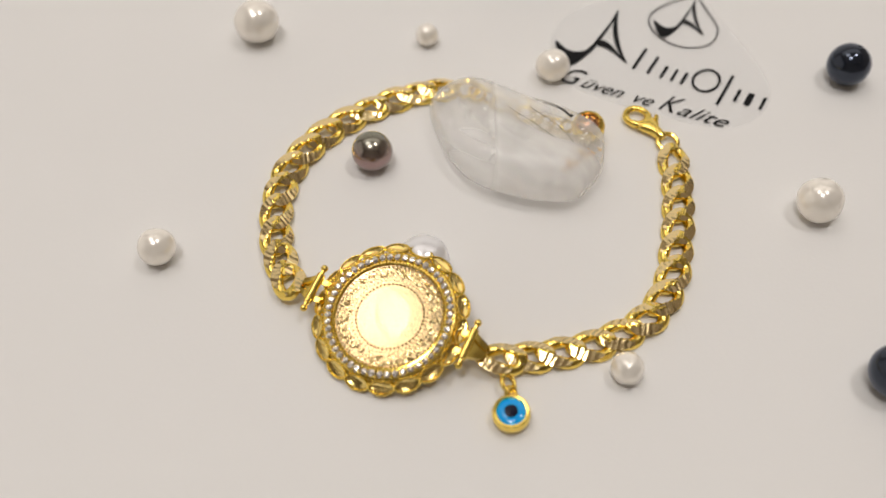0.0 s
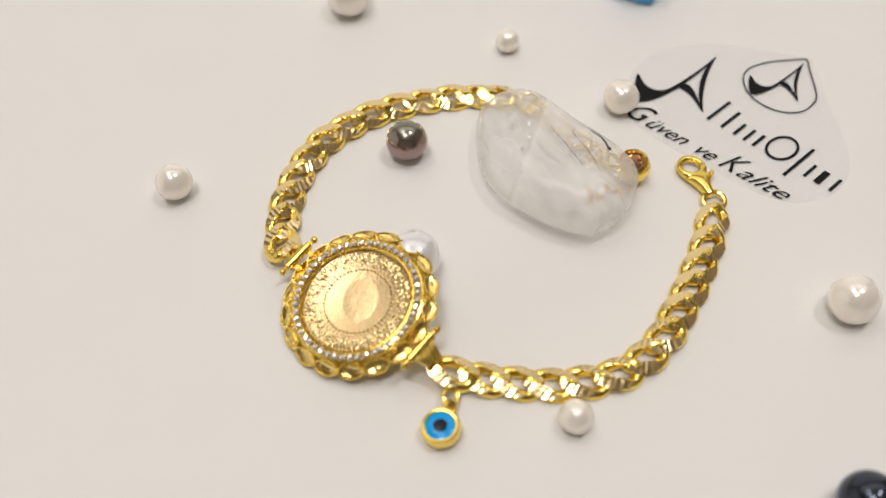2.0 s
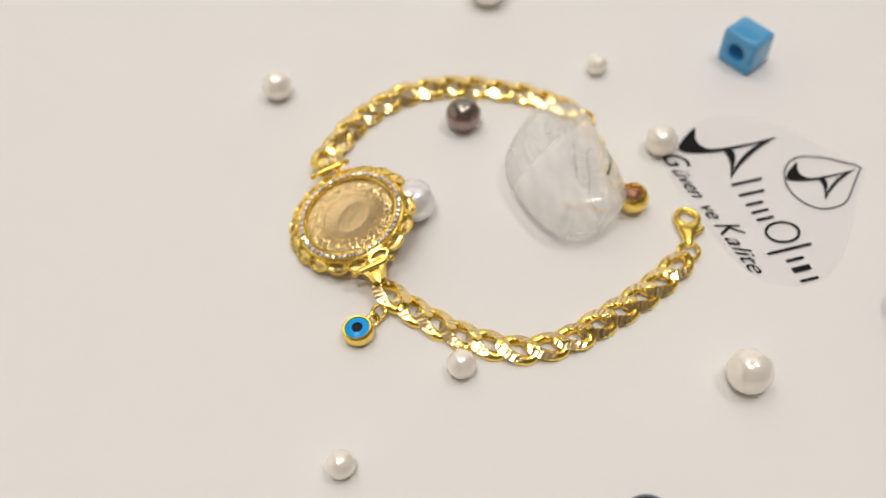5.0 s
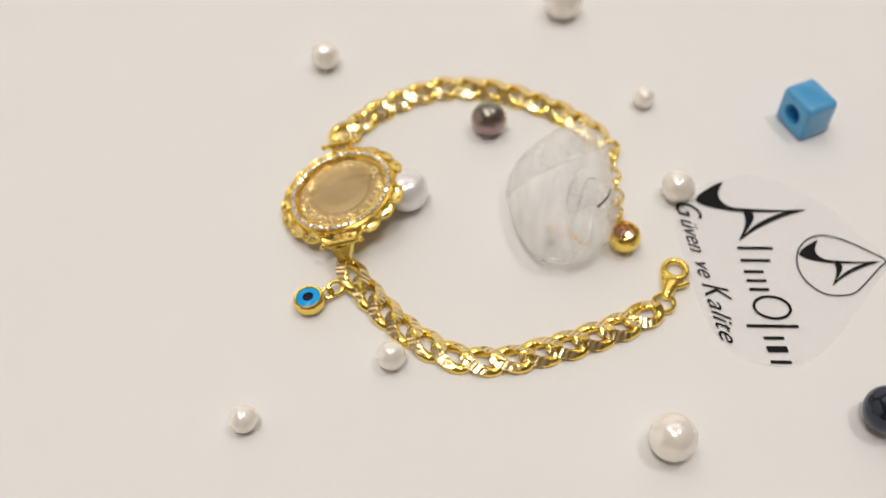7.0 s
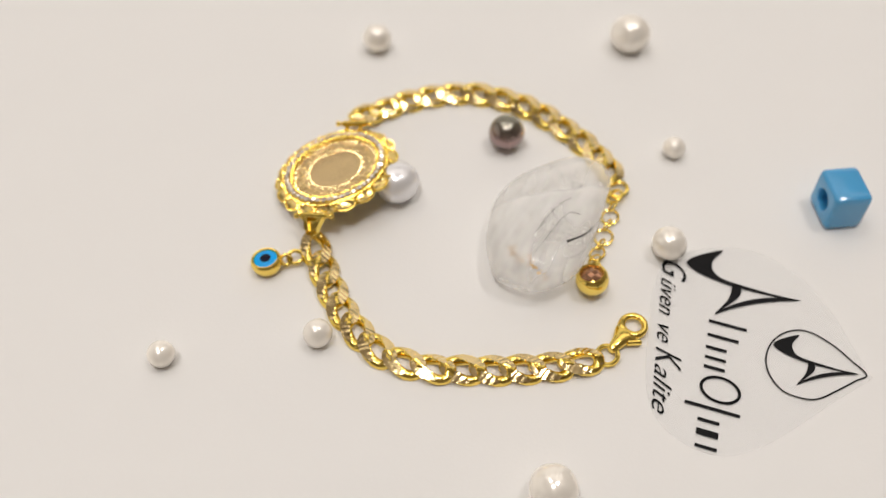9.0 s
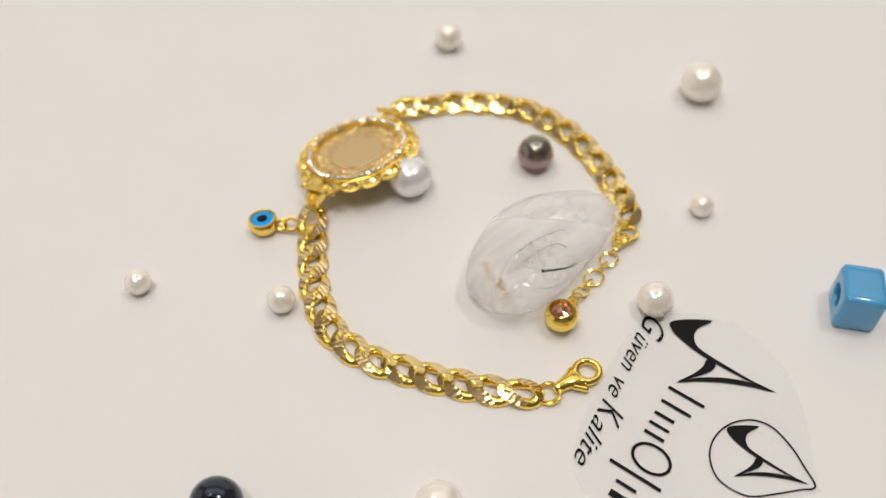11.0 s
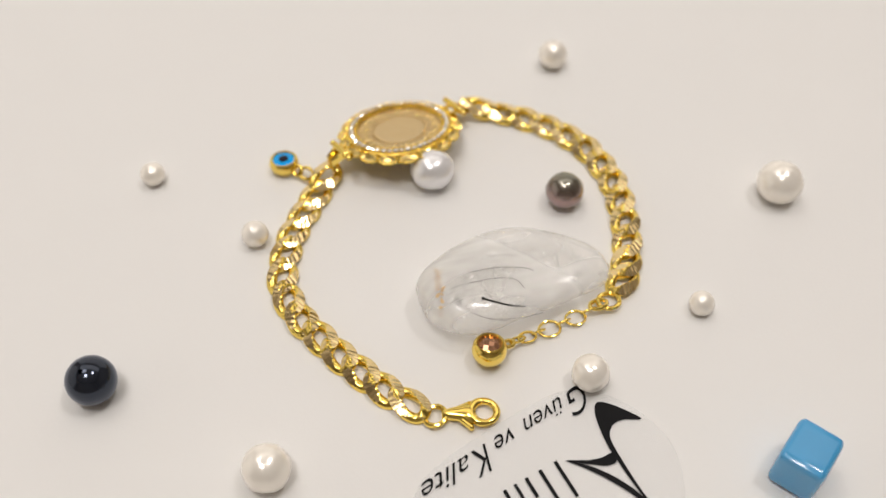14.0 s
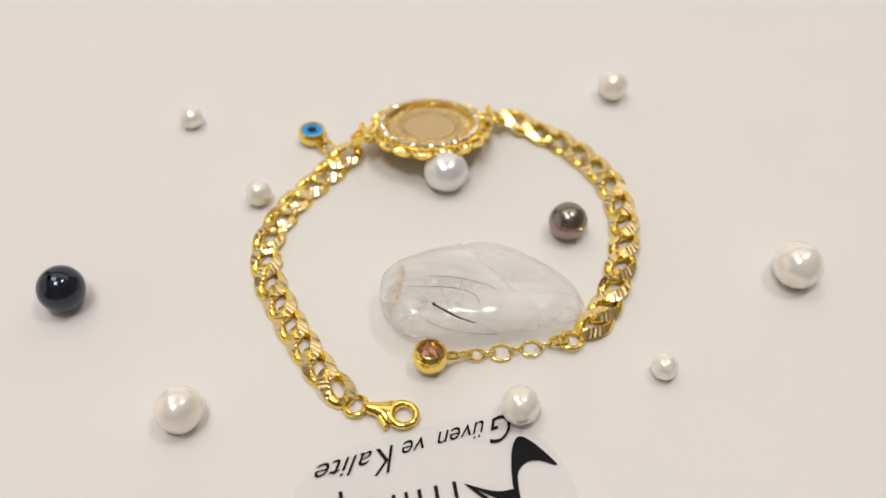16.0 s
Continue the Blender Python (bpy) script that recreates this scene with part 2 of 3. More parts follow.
def loops(bm, rings, closed=True, cap0=False, cap1=False):
    """Skin a row of equal vertex rings."""
    vs = [[bm.verts.new(p) for p in ring] for ring in rings]
    n = len(vs[0])
    for a, b in zip(vs, vs[1:] + ([vs[0]] if closed == "both" else [])):
        for i in range(n if closed else n - 1):
            j = (i + 1) % n
            bm.faces.new((a[i], a[j], b[j], b[i]))
    if cap0:
        bm.faces.new(list(reversed(vs[0])))
    if cap1:
        bm.faces.new(vs[-1])
    return vs


def lathe(profile, n=32, bm=None, m=Matrix()):
    """Turn (radius, height) pairs about z; ends on the axis are closed by a fan."""
    bm = bm or bmesh.new()
    rings = []
    for r, z in profile:
        rings.append([m @ Vector((r * math.cos(2 * math.pi * i / n), r * math.sin(2 * math.pi * i / n), z)) for i in range(n)])
    loops(bm, rings)
    bmesh.ops.remove_doubles(bm, verts=bm.verts, dist=1e-5)
    return bm


def tube(points, radius, n=8, closed=False, bm=None, flat=None):
    """A wire along points. flat: (low, high) heights at which the wire is filed flat."""
    bm = bm or bmesh.new()
    pts = [Vector(p) for p in points]
    rings = []
    for i, p in enumerate(pts):
        a = pts[(i - 1) % len(pts)] if closed or i else pts[i]
        b = pts[(i + 1) % len(pts)] if closed or i < len(pts) - 1 else pts[i]
        d = (b - a).normalized()
        side = d.cross(Vector((0, 0, 1)))
        side = side.normalized() if side.length > 1e-4 else Vector((1, 0, 0))
        up = side.cross(d)
        r = radius[i] if isinstance(radius, (list, tuple)) else radius
        ring = [p + r * (math.cos(2 * math.pi * k / n) * side + math.sin(2 * math.pi * k / n) * up) for k in range(n)]
        if flat:
            for q in ring:
                q.z = min(max(q.z, flat[0]), flat[1])
        rings.append(ring)
    if closed:
        loops(bm, rings, "both")
    else:
        loops(bm, rings, True, True, True)
    return bm


def ring_wire(radius, wire, n=28, k=8, stretch=1.0):
    return tube([(radius * stretch * math.cos(2 * math.pi * i / n), radius * math.sin(2 * math.pi * i / n), 0) for i in range(n)], wire, k, True)


def ball(radius, n=16, bm=None, at=(0, 0, 0)):
    bm = bm or bmesh.new()
    bmesh.ops.create_uvsphere(bm, u_segments=n, v_segments=max(6, n // 2), radius=radius, matrix=Matrix.Translation(at))
    return bm


def smooth_line(points, steps=6, closed=False):
    """Catmull-Rom through the points."""
    p = [np.array(q, float) for q in points]
    out = []
    for i in range(len(p) if closed else len(p) - 1):
        if closed:
            a, b, c, d = p[i - 1], p[i], p[(i + 1) % len(p)], p[(i + 2) % len(p)]
        else:
            a, b, c, d = p[max(i - 1, 0)], p[i], p[i + 1], p[min(i + 2, len(p) - 1)]
        for k in range(steps):
            s = k / steps
            out.append(0.5 * (2 * b + (c - a) * s + (2 * a - 5 * b + 4 * c - d) * s * s + (3 * b - a - 3 * c + d) * s ** 3))
    if not closed:
        out.append(p[-1])
    return out


def slab(outline, z0, z1, bm=None):
    """A flat sheet with the outline and a thickness."""
    bm = bm or bmesh.new()
    a = [bm.verts.new((x, y, z0)) for x, y in outline]
    b = [bm.verts.new((x, y, z1)) for x, y in outline]
    n = len(a)
    for i in range(n):
        j = (i + 1) % n
        bm.faces.new((a[i], a[j], b[j], b[i]))
    top, low = bm.faces.new(b), bm.faces.new(list(reversed(a)))
    bmesh.ops.triangulate(bm, faces=[top, low])
    return bm


def box(x0, x1, y0, y1, z0, z1, bevel=0.0):
    bm = bmesh.new()
    bmesh.ops.create_cube(bm, size=1, matrix=Matrix.Translation(((x0 + x1) / 2, (y0 + y1) / 2, (z0 + z1) / 2)) @ Matrix.Diagonal((x1 - x0, y1 - y0, z1 - z0, 1)))
    if bevel:
        bmesh.ops.bevel(bm, geom=list(bm.edges), offset=bevel, segments=2, affect="EDGES")
    return bm


def frame_of(origin, forward, up=(0, 0, 1)):
    x = Vector(forward).normalized()
    y = Vector(up).cross(x).normalized()
    z = x.cross(y)
    m = Matrix((x, y, z)).transposed().to_4x4()
    m.translation = origin
    return m


TURNING = []  # all that lies on the plate


def lies(ob, label, category, group=""):
    tagged(ob, label, category, group)
    TURNING.append(ob)
    return ob


# ---- the room round the table ----
M = 1 / U
# the walls stay out of view; their grey is tuned for the gold's reflections
for name, b in (
    ("wall_north", (-1.6 * M, 1.6 * M, 1.5 * M, 1.6 * M, -0.8 * M, 1.7 * M)),
    ("wall_south", (-1.6 * M, 1.6 * M, -1.6 * M, -1.5 * M, -0.8 * M, 1.7 * M)),
    ("wall_east", (1.5 * M, 1.6 * M, -1.5 * M, 1.5 * M, -0.8 * M, 1.7 * M)),
    ("wall_west", (-1.6 * M, -1.5 * M, -1.5 * M, 1.5 * M, -0.8 * M, 1.7 * M)),
):
    tagged(part(name, box(*b), ROOM_WALL, smooth=False), "plain warm grey painted wall of the room", "wall", kind="structure")
tagged(part("ceiling", box(-1.6 * M, 1.6 * M, -1.6 * M, 1.6 * M, 1.7 * M, 1.8 * M), CEILING, smooth=False), "plain white painted ceiling of the room", "ceiling", kind="structure")
tagged(part("floor", box(-1.6 * M, 1.6 * M, -1.6 * M, 1.6 * M, -0.85 * M, -0.8 * M), WOOD, smooth=False), "brown wooden floor under the table", "floor", kind="structure")

table = empty("table", pose(0, 0, -0.766 * M))
tagged(table, "plain white table that carries the turning plate", "table")
part("tabletop", box(-500, 500, -330, 330, 692, 717, 3), PAPER, table, smooth=False)
leg = part("leg", box(-22, 22, -22, 22, -32, 692, 2), PAPER, table, at=pose(-460, -290, 0), smooth=False)
for x, y in ((460, -290), (-460, 290), (460, 290)):
    piece("leg", leg.data, table, at=pose(x, y, 0))

plate = part("display_plate", lathe([(0, -5.7), (188, -5.7), (190, -5), (190, -0.8), (189, 0), (120, 0), (60, 0), (0, 0)], 96), PAPER)
lies(plate, "matt white round turning display plate under the jewellery", "turntable")
for f in plate.data.polygons:
    f.use_smooth = False

# ---- pearls and beads ----


def pearl(name, mat, place, radius, label, category, squash=0.96, seed=0, group="", lump=0.05):
    bm = ball(radius, 40)
    for v in bm.verts:
        d = v.co.normalized()
        v.co *= 1 + lump * noise.noise(d * 1.3 + Vector((seed * 3.7, seed, 0)))
        v.co.z *= squash
    low = min(v.co.z for v in bm.verts)
    ob = part(name, bm, mat, None, "", pose(place[0], place[1], -low))
    return lies(ob, label, category, group)


PEARLS = [
    (-37.2, 48.3, 4.0, "large cream pearl, slightly uneven, on the white plate", 0.93),
    (-6.5, 46.8, 2.08, "small round cream pearl lying on the white plate", 0.97),
    (15.5, 37.8, 2.97, "cream pearl resting against the clear printed card", 0.95),
    (54.6, 6.5, 3.55, "large white pearl with a bright lustre on the plate", 0.97),
    (-46.5, -2.2, 2.9, "cream pearl with a soft shine, alone on the plate", 0.96),
    (21.6, -22.7, 2.3, "small cream pearl lying beside the gold chain", 0.98),
    (20.6, -46.9, 2.18, "small slightly oval cream pearl on the plate", 0.94),
]
for i, (x, y, r, label, squash) in enumerate(PEARLS):
    pearl("pearl", WHITE_PEARL, (x, y), r, label, "pearl", squash, i + 1, "loose pearls on the plate")
pearl("pearl", COOL_PEARL, (-6.5, -5.1), 3.9, "cool white pearl under the rim of the coin medallion", "pearl", 0.90, 11, "loose pearls on the plate")
pearl("dark_pearl", PEACOCK, (-15.1, 17.0), 3.33, "dark peacock pearl with green and rose lustre", "pearl", 0.95, 12, lump=0.02)


def drilled_pearl(x, y, r, axis, label):
    hole = 0.38
    a0 = math.asin(hole / r)
    prof = [(hole, r * 0.35)] + [(r * math.sin(a), r * math.cos(a)) for a in np.linspace(a0, math.pi - a0, 24)] + [(hole, -r * 0.35)]
    turn = Vector((0, 0, 1)).rotation_difference(Vector(axis)).to_matrix().to_4x4()
    root = lies(empty("black_pearl", pose(x, y, 0)), label, "bead", "black pearls on the plate")
    at = Matrix.Translation((0, 0, r)) @ turn
    part("body", lathe(prof, 36), BLACK_PEARL, root, "", at)
    # plug in the bore, its near-black colour standing for the shade inside
    part("hole_shade_plug", lathe([(0, r * 0.6), (hole * 0.98, r * 0.6), (hole * 0.98, -r * 0.6), (0, -r * 0.6)], 12), HOLE_SHADE, root, "black plug for the shade inside the drilled hole", at)


drilled_pearl(66.7, 37.0, 3.7, (0.3, 0.25, 0.92), "glossy blue-black drilled pearl beside the printed card")
drilled_pearl(57.7, -24.1, 3.8, (0.23, 0.01, 0.97), "glossy blue-black drilled pearl alone on the plate")


# ---- blue cube bead with a bored hole ----
def rounded_square(half, corner, n):
    out = []
    for i in range(n):
        a = 2 * math.pi * i / n
        c, s = math.cos(a), math.sin(a)
        k = 1 / (abs(c) ** 9 + abs(s) ** 9) ** (1 / 9)
        out.append((c * k * half, s * k * half))
    return out


def cube_bead(x, y, turn, size, depth, label):
    n, h, e, k2 = 64, size / 2, size * 0.11, depth / 2
    bore = size * 0.235
    circle = lambda r: [(r * math.cos(2 * math.pi * i / n), r * math.sin(2 * math.pi * i / n)) for i in range(n)]
    half = []
    for r, d in ((bore, 0.0), (bore, k2 - 0.35), (bore + 0.1, k2 - 0.12), (bore + 0.3, k2)):
        half.append([(px, d, pz) for px, pz in circle(r)])
    for k in range(5):
        a = k / 4 * math.pi / 2
        half.append([(px, k2 - e + e * math.cos(a), pz) for px, pz in rounded_square(h - e + e * math.sin(a), e, n)])
    shell, lining = half[3:], half[:4]
    root = lies(empty("cube_bead", pose(x, y, 0, 0, 0, turn)), label, "bead")
    bm = bmesh.new()
    rings = shell + [[(px, -py, pz) for px, py, pz in ring] for ring in reversed(shell)]
    loops(bm, rings)
    bmesh.ops.remove_doubles(bm, verts=bm.verts, dist=1e-5)
    part("body", bm, BLUE_BEAD, root, "", pose(0, 0, h))
    bm = bmesh.new()
    loops(bm, [[(px, -py, pz) for px, py, pz in ring] for ring in reversed(lining)] + lining)
    bmesh.ops.remove_doubles(bm, verts=bm.verts, dist=1e-5)
    part("bore", bm, BLUE_BEAD, root, "smooth bored hole", pose(0, 0, h))


cube_bead(12.5, 70.1, -5, 7.9, 6.7, "sky blue glossy cube bead with a wide bored hole")


# ---- tumbled quartz ----
QUARTZ_AT = pose(9.2, 18.84, 0, 0, 0, 142.1)
# station along the stone, middle, half width, lowest, highest
STATIONS = [
    (-14.05, 0.7, 0.1, 4.4, 4.6), (-13.8, 0.7, 2.4, 2.8, 6.4), (-13.2, 0.6, 3.9, 1.6, 7.9), (-11.3, 0.2, 5.9, 0.4, 9.7), (-8.2, 0.2, 7.5, 0.0, 10.2),
    (-4.2, 0.7, 8.4, 0.0, 9.8), (-0.3, 1.2, 8.8, 0.0, 9.2), (3.6, 1.5, 8.6, 0.0, 8.7), (7.5, 1.1, 7.8, 0.0, 8.5),
    (11.4, 0.2, 6.3, 0.0, 8.5), (14.8, -0.5, 4.6, 0.0, 7.3), (17.1, -0.7, 2.9, 0.3, 5.3), (18.5, -0.6, 0.4, 1.3, 2.8),
]


def quartz_point(s, a, grow=1.0):
    mid, half, low, high = (np.interp(s, [q[0] for q in STATIONS_FINE], [q[k] for q in STATIONS_FINE]) for k in (1, 2, 3, 4))
    c, d = math.cos(a), math.sin(a)
    p = 2.5 if d > 0 else 2.1
    k = 1 / (abs(c) ** p + abs(d) ** p) ** (1 / p)
    z = (low + high) / 2 + grow * (high - low) / 2 * d * k
    y = mid + grow * half * c * k - 0.36 * (z - 5.5) * half / 8
    return Vector((s, y, max(z, 0)))


STATIONS_FINE = [(q[0], q[1], 1.03 * q[2], q[3], 0.92 * q[4]) for q in smooth_line(STATIONS, 5)]
quartz = empty("quartz_stone", QUARTZ_AT)
lies(quartz, "tumbled milky clear quartz stone with veils and needles", "stone")
bm = bmesh.new()
n = 56
vs = loops(bm, [[quartz_point(q[0], 2 * math.pi * i / n) for i in range(n)] for q in STATIONS_FINE], True, True, True)
for v in bm.verts:
    d = noise.noise(v.co * 0.16) * 0.35 + noise.noise(v.co * 0.45 + Vector((5, 1, 2))) * 0.10
    if v.co.z > 0.6:
        v.co += Vector((0, v.co.y, v.co.z - 6)).normalized() * d * min(1, max(0, (v.co.x + 14.0) / 3))
bmesh.ops.poke(bm, faces=[f for f in bm.faces if len(f.verts) > 4], offset=0.15)
part("body", bm, QUARTZ, quartz)

rng = random.Random(7)
# the fracture that parts the clear end from the cloudy end, and wisps
def veil(s, lean, a0, a1, grow, label=""):
    bm = bmesh.new()
    rows = []
    for i in range(9):
        g = grow * (i / 8)
        row = []
        for k in range(17):
            a = a0 + (a1 - a0) * k / 16
            p = quartz_point(s, a, g)
            p.x += lean * (p.y) * 0.5 + 0.5 * noise.noise(p * 0.3 + Vector((s, 0, 0)))
            row.append(p)
        rows.append(row)
    loops(bm, rows, False)
    part("veil", bm, VEIL, quartz, label)


veil(5.5, -2.2, 0.1, 3.1, 0.74, "pale inner fracture veil")
veil(-2.0, 0.7, 0.3, 2.2, 0.8)
veil(-6.5, -0.5, 1.0, 3.1, 0.82)
veil(9.0, 0.8, 0.8, 2.6, 0.75)
veil(1.5, 0.9, 0.4, 2.8, 0.78, "pale inner fracture veil")
veil(-4.5, -0.8, 0.5, 2.7, 0.8)
veil(12.5, -0.6, 0.5, 2.9, 0.8)
for line, r in (
    ([(-5.6, -4.6, 10.6), (-3.6, -5.6, 10.0), (-1.6, -6.3, 9.2), (0.6, -6.6, 8.4)], 0.16),
    ([(-9.5, -0.5, 10.2), (-6.5, -1.2, 11.2), (-2.5, -1.8, 11.4), (0.5, -2.6, 10.8), (1.4, -4.0, 10.0)], 0.04),
    ([(-6.0, 0.8, 11.2), (-1.5, 0.2, 11.2), (3.5, -1.0, 10.3), (4.6, -3.0, 9.4)], 0.04),
    ([(-8.0, -5.0, 9.2), (-5.0, -6.5, 8.0), (0.0, -7.0, 6.6), (4.0, -6.6, 5.6)], 0.04),
    ([(-3.0, 3.0, 10.6), (0.0, 3.2, 10.2), (3.0, 2.4, 9.8)], 0.05),
):
    part("needle", tube(smooth_line(line, 5), r, 6), NEEDLE, quartz, "dark mineral needle inside the stone", pose(0, 0, -1.6 if r > 0.1 else -2.05))
bm = bmesh.new()
ball(0.28, 8, bm, (-5.7, -4.6, 10.7))
ball(0.10, 8, bm, (6.0, 3.2, 8.6))
part("speck", bm, NEEDLE, quartz, "black mineral specks", pose(0, 0, -1.5))
# white chips added inside the stone to stand for its glints
bm = bmesh.new()
for i in range(60):
    sx = rng.uniform(-10, 8)
    p = quartz_point(sx, rng.uniform(0.2, 2.9), rng.uniform(0.55, 0.93))
    r = rng.uniform(0.07, 0.26)
    m = Matrix.Translation(p) @ Euler((rng.uniform(-0.9, 0.9), rng.uniform(-0.9, 0.9), rng.uniform(0, 6))).to_matrix().to_4x4() @ Matrix.Diagonal((rng.uniform(0.8, 2.2), 1, 0.12, 1))
    bmesh.ops.create_icosphere(bm, subdivisions=1, radius=r, matrix=m)
tagged(part("glint_flake", bm, GLINT_FLAKE, quartz, "small white flakes standing in for glints inside the stone"), kind="stuff")
bm = bmesh.new()
for i in range(38):
    s = rng.uniform(0, 1) ** 1.3
    c = Vector((-10.2 - 1.6 * s + rng.uniform(-0.5, 0.5), 3.4 - 6.5 * s + rng.uniform(-0.8, 0.8), 7.6 + rng.uniform(-1.4, 0.9)))
    r = rng.uniform(0.08, 0.22)
    bmesh.ops.create_icosphere(bm, subdivisions=1, radius=r, matrix=Matrix.Translation(c) @ Matrix.Diagonal((rng.uniform(1, 2.4), rng.uniform(1, 2.4), 0.5, 1)))
tagged(part("iron_stain", bm, RUST, quartz, "orange iron stains inside the stone"), kind="stuff")

# ---- gold coin bracelet ----
bracelet = lies(empty("bracelet", pose(0, 0, 0)), "yellow gold curb chain bracelet with a framed coin", "bracelet")


# curb links: twisted ovals, filed flat above and below
def curb_link():
    n, k = 72, 18
    pts = []
    for i in range(n):
        a = 2 * math.pi * i / n
        pts.append((2.9 * math.cos(a), 1.72 * math.sin(a), 0.64 * math.sin(2 * a)))
    bm = tube(pts, 0.89, k, True)

    def cut(x, y):
        # the two bright-cut faces slope away to both sides like a low roof, each a little rounded along its length
        return 0.55 - 0.44 * (abs(y) - 1.72) - 0.035 * (x - math.copysign(1.1, y)) ** 2

    filed = set()
    for v in bm.verts:
        if v.co.z >= cut(v.co.x, v.co.y) - 1e-5:
            v.co.z = cut(v.co.x, v.co.y)
            filed.add(v)
        v.co.z = max(v.co.z, -0.80)
    bmesh.ops.recalc_face_normals(bm, faces=bm.faces)
    for f in bm.faces:
        if all(v in filed for v in f.verts) and abs(f.calc_center_median().y) > 0.7:
            f.material_index = 1
    return bm


RIGHT = [(4.3, -20.9), (8.4, -20.1), (12.8, -19.3), (17.2, -18.2), (21.5, -16.4), (25.5, -13.9), (28.6, -10.2), (30.5, -6.0), (31.7, -1.5), (32.7, 3.0), (33.4, 7.6), (33.9, 12.2), (33.9, 16.9)]
LEFT = [(-26.4, -7.4), (-28.0, -3.4), (-29.1, 1.0), (-29.6, 5.6), (-29.4, 10.2), (-28.3, 14.7), (-26.2, 18.9), (-23.4, 22.6), (-20.0, 25.8), (-16.2, 28.6), (-12.1, 30.9), (-8.2, 32.7), (-4.6, 33.8)]
link_mesh = None
for chain, head, tail in ((RIGHT, (0.2, -21.2), (33.6, 21.4)), (LEFT, (-24.0, -10.5), (1.0, 34.4))):
    for i, p in enumerate(chain):
        a = chain[i - 1] if i else head
        b = chain[i + 1] if i < len(chain) - 1 else tail
        roll = 11 * math.sin(math.pi * i / 12) if chain is LEFT else 0
        lift = 2.4 * math.sin(radians(roll))
        at = frame_of((p[0], p[1], 0.86 + (0.9 if i == 0 else 0.15 if i == 1 else 0)), (b[0] - a[0], b[1] - a[1], -0.9 if i == 0 else 0)) @ pose(0, 0, lift, rng.uniform(-5, 5) + roll, rng.uniform(-2, 2), rng.uniform(-2, 2) - 12)
        if link_mesh is None:
            ob = part("link", curb_link(), [GOLD, CUT_GOLD], bracelet, "", at)
            link_mesh = ob.data
        else:
            piece("link", link_mesh, bracelet, "", at)

# the medallion's own plane leans on the pearl
NORMAL = Vector((-0.1614, -0.2221, 1)).normalized()
HINGE = Vector((21.5, -10.4, 0))
MEDAL = frame_of((-11.2, -15.3, 4.0), (HINGE - NORMAL * HINGE.dot(NORMAL)), NORMAL)
bezel = part("bezel", lathe([(7.75, -0.6), (7.75, 0.5), (7.9, 0.68), (9.4, 0.5), (9.65, 0.3), (9.7, 0.0), (9.5, -0.6), (9.0, -1.5), (8.5, -1.7), (8.2, -1.5), (7.75, -0.6)], 96), GOLD, bracelet, "polished gold coin frame with a stone-set rim", MEDAL)

# rows of grains along both edges of the rim
def grain_row(radius, z, count, size):
    bm = bmesh.new()
    for i in range(count):
        a = 2 * math.pi * i / count
        bmesh.ops.create_icosphere(bm, subdivisions=1, radius=size, matrix=Matrix.Translation((radius * math.cos(a), radius * math.sin(a), z)))
    return bm


for radius, z, count, size in ((7.9, 0.72, 100, 0.16), (9.6, 0.42, 124, 0.16)):
    tagged(part("grain_border", grain_row(radius, z, count, size), GOLD, bezel), kind="stuff")


def brilliant(r):
    bm = lathe([(0, 0.42 * r), (0.48 * r, 0.42 * r), (0.8 * r, 0.22 * r), (r, 0), (0.55 * r, -0.4 * r), (0, -0.8 * r)], 8)
    for i, v in enumerate(bm.verts):
        v.co.z += 0.05 * r * math.sin(i * 2.4)
    return bm


STONES = 50
stone_mesh = claw_mesh = None
for i in range(STONES):
    a = 360 * i / STONES
    at = pose(0, 0, 0, 0, 0, a) @ pose(8.75, 0, 0.80, rng.uniform(-15, 15), 6 + rng.uniform(-15, 15), rng.uniform(0, 40))
    if stone_mesh is None:
        stone_mesh = part("zirconia_stone", brilliant(0.54), ZIRCON, bezel, "clear faceted zirconia", at, smooth=False).data
    else:
        piece("zirconia_stone", stone_mesh, bezel, "", at)
    for side in (-0.34, 0.34):
        at = pose(0, 0, 0, 0, 0, a + 180 / STONES) @ pose(8.75 + side * 1.25, 0, 0.80)
        if claw_mesh is None:
            claw_mesh = part("claw", ball(0.17, 8), GOLD, bezel, "", at).data
        else:
            piece("claw", claw_mesh, bezel, "", at)


# pointed oval leaves of the outer border, each with a grained rim and a bright cut middle
def marquise(half, width, n=28):
    out = []
    for i in range(n):
        a = 2 * math.pi * i / n
        out.append((width * math.sin(a) * abs(math.sin(a)) ** 0.25, half * math.cos(a) * 1.0, 0))
    return out


def leaf_rim():
    bm = tube(marquise(1.78, 0.96), 0.21, 6, True)
    for i, p in enumerate(marquise(1.78, 1.0, 40)):
        bmesh.ops.create_icosphere(bm, subdivisions=1, radius=0.12, matrix=Matrix.Translation((p[0], p[1], 0.14)))
    return bm


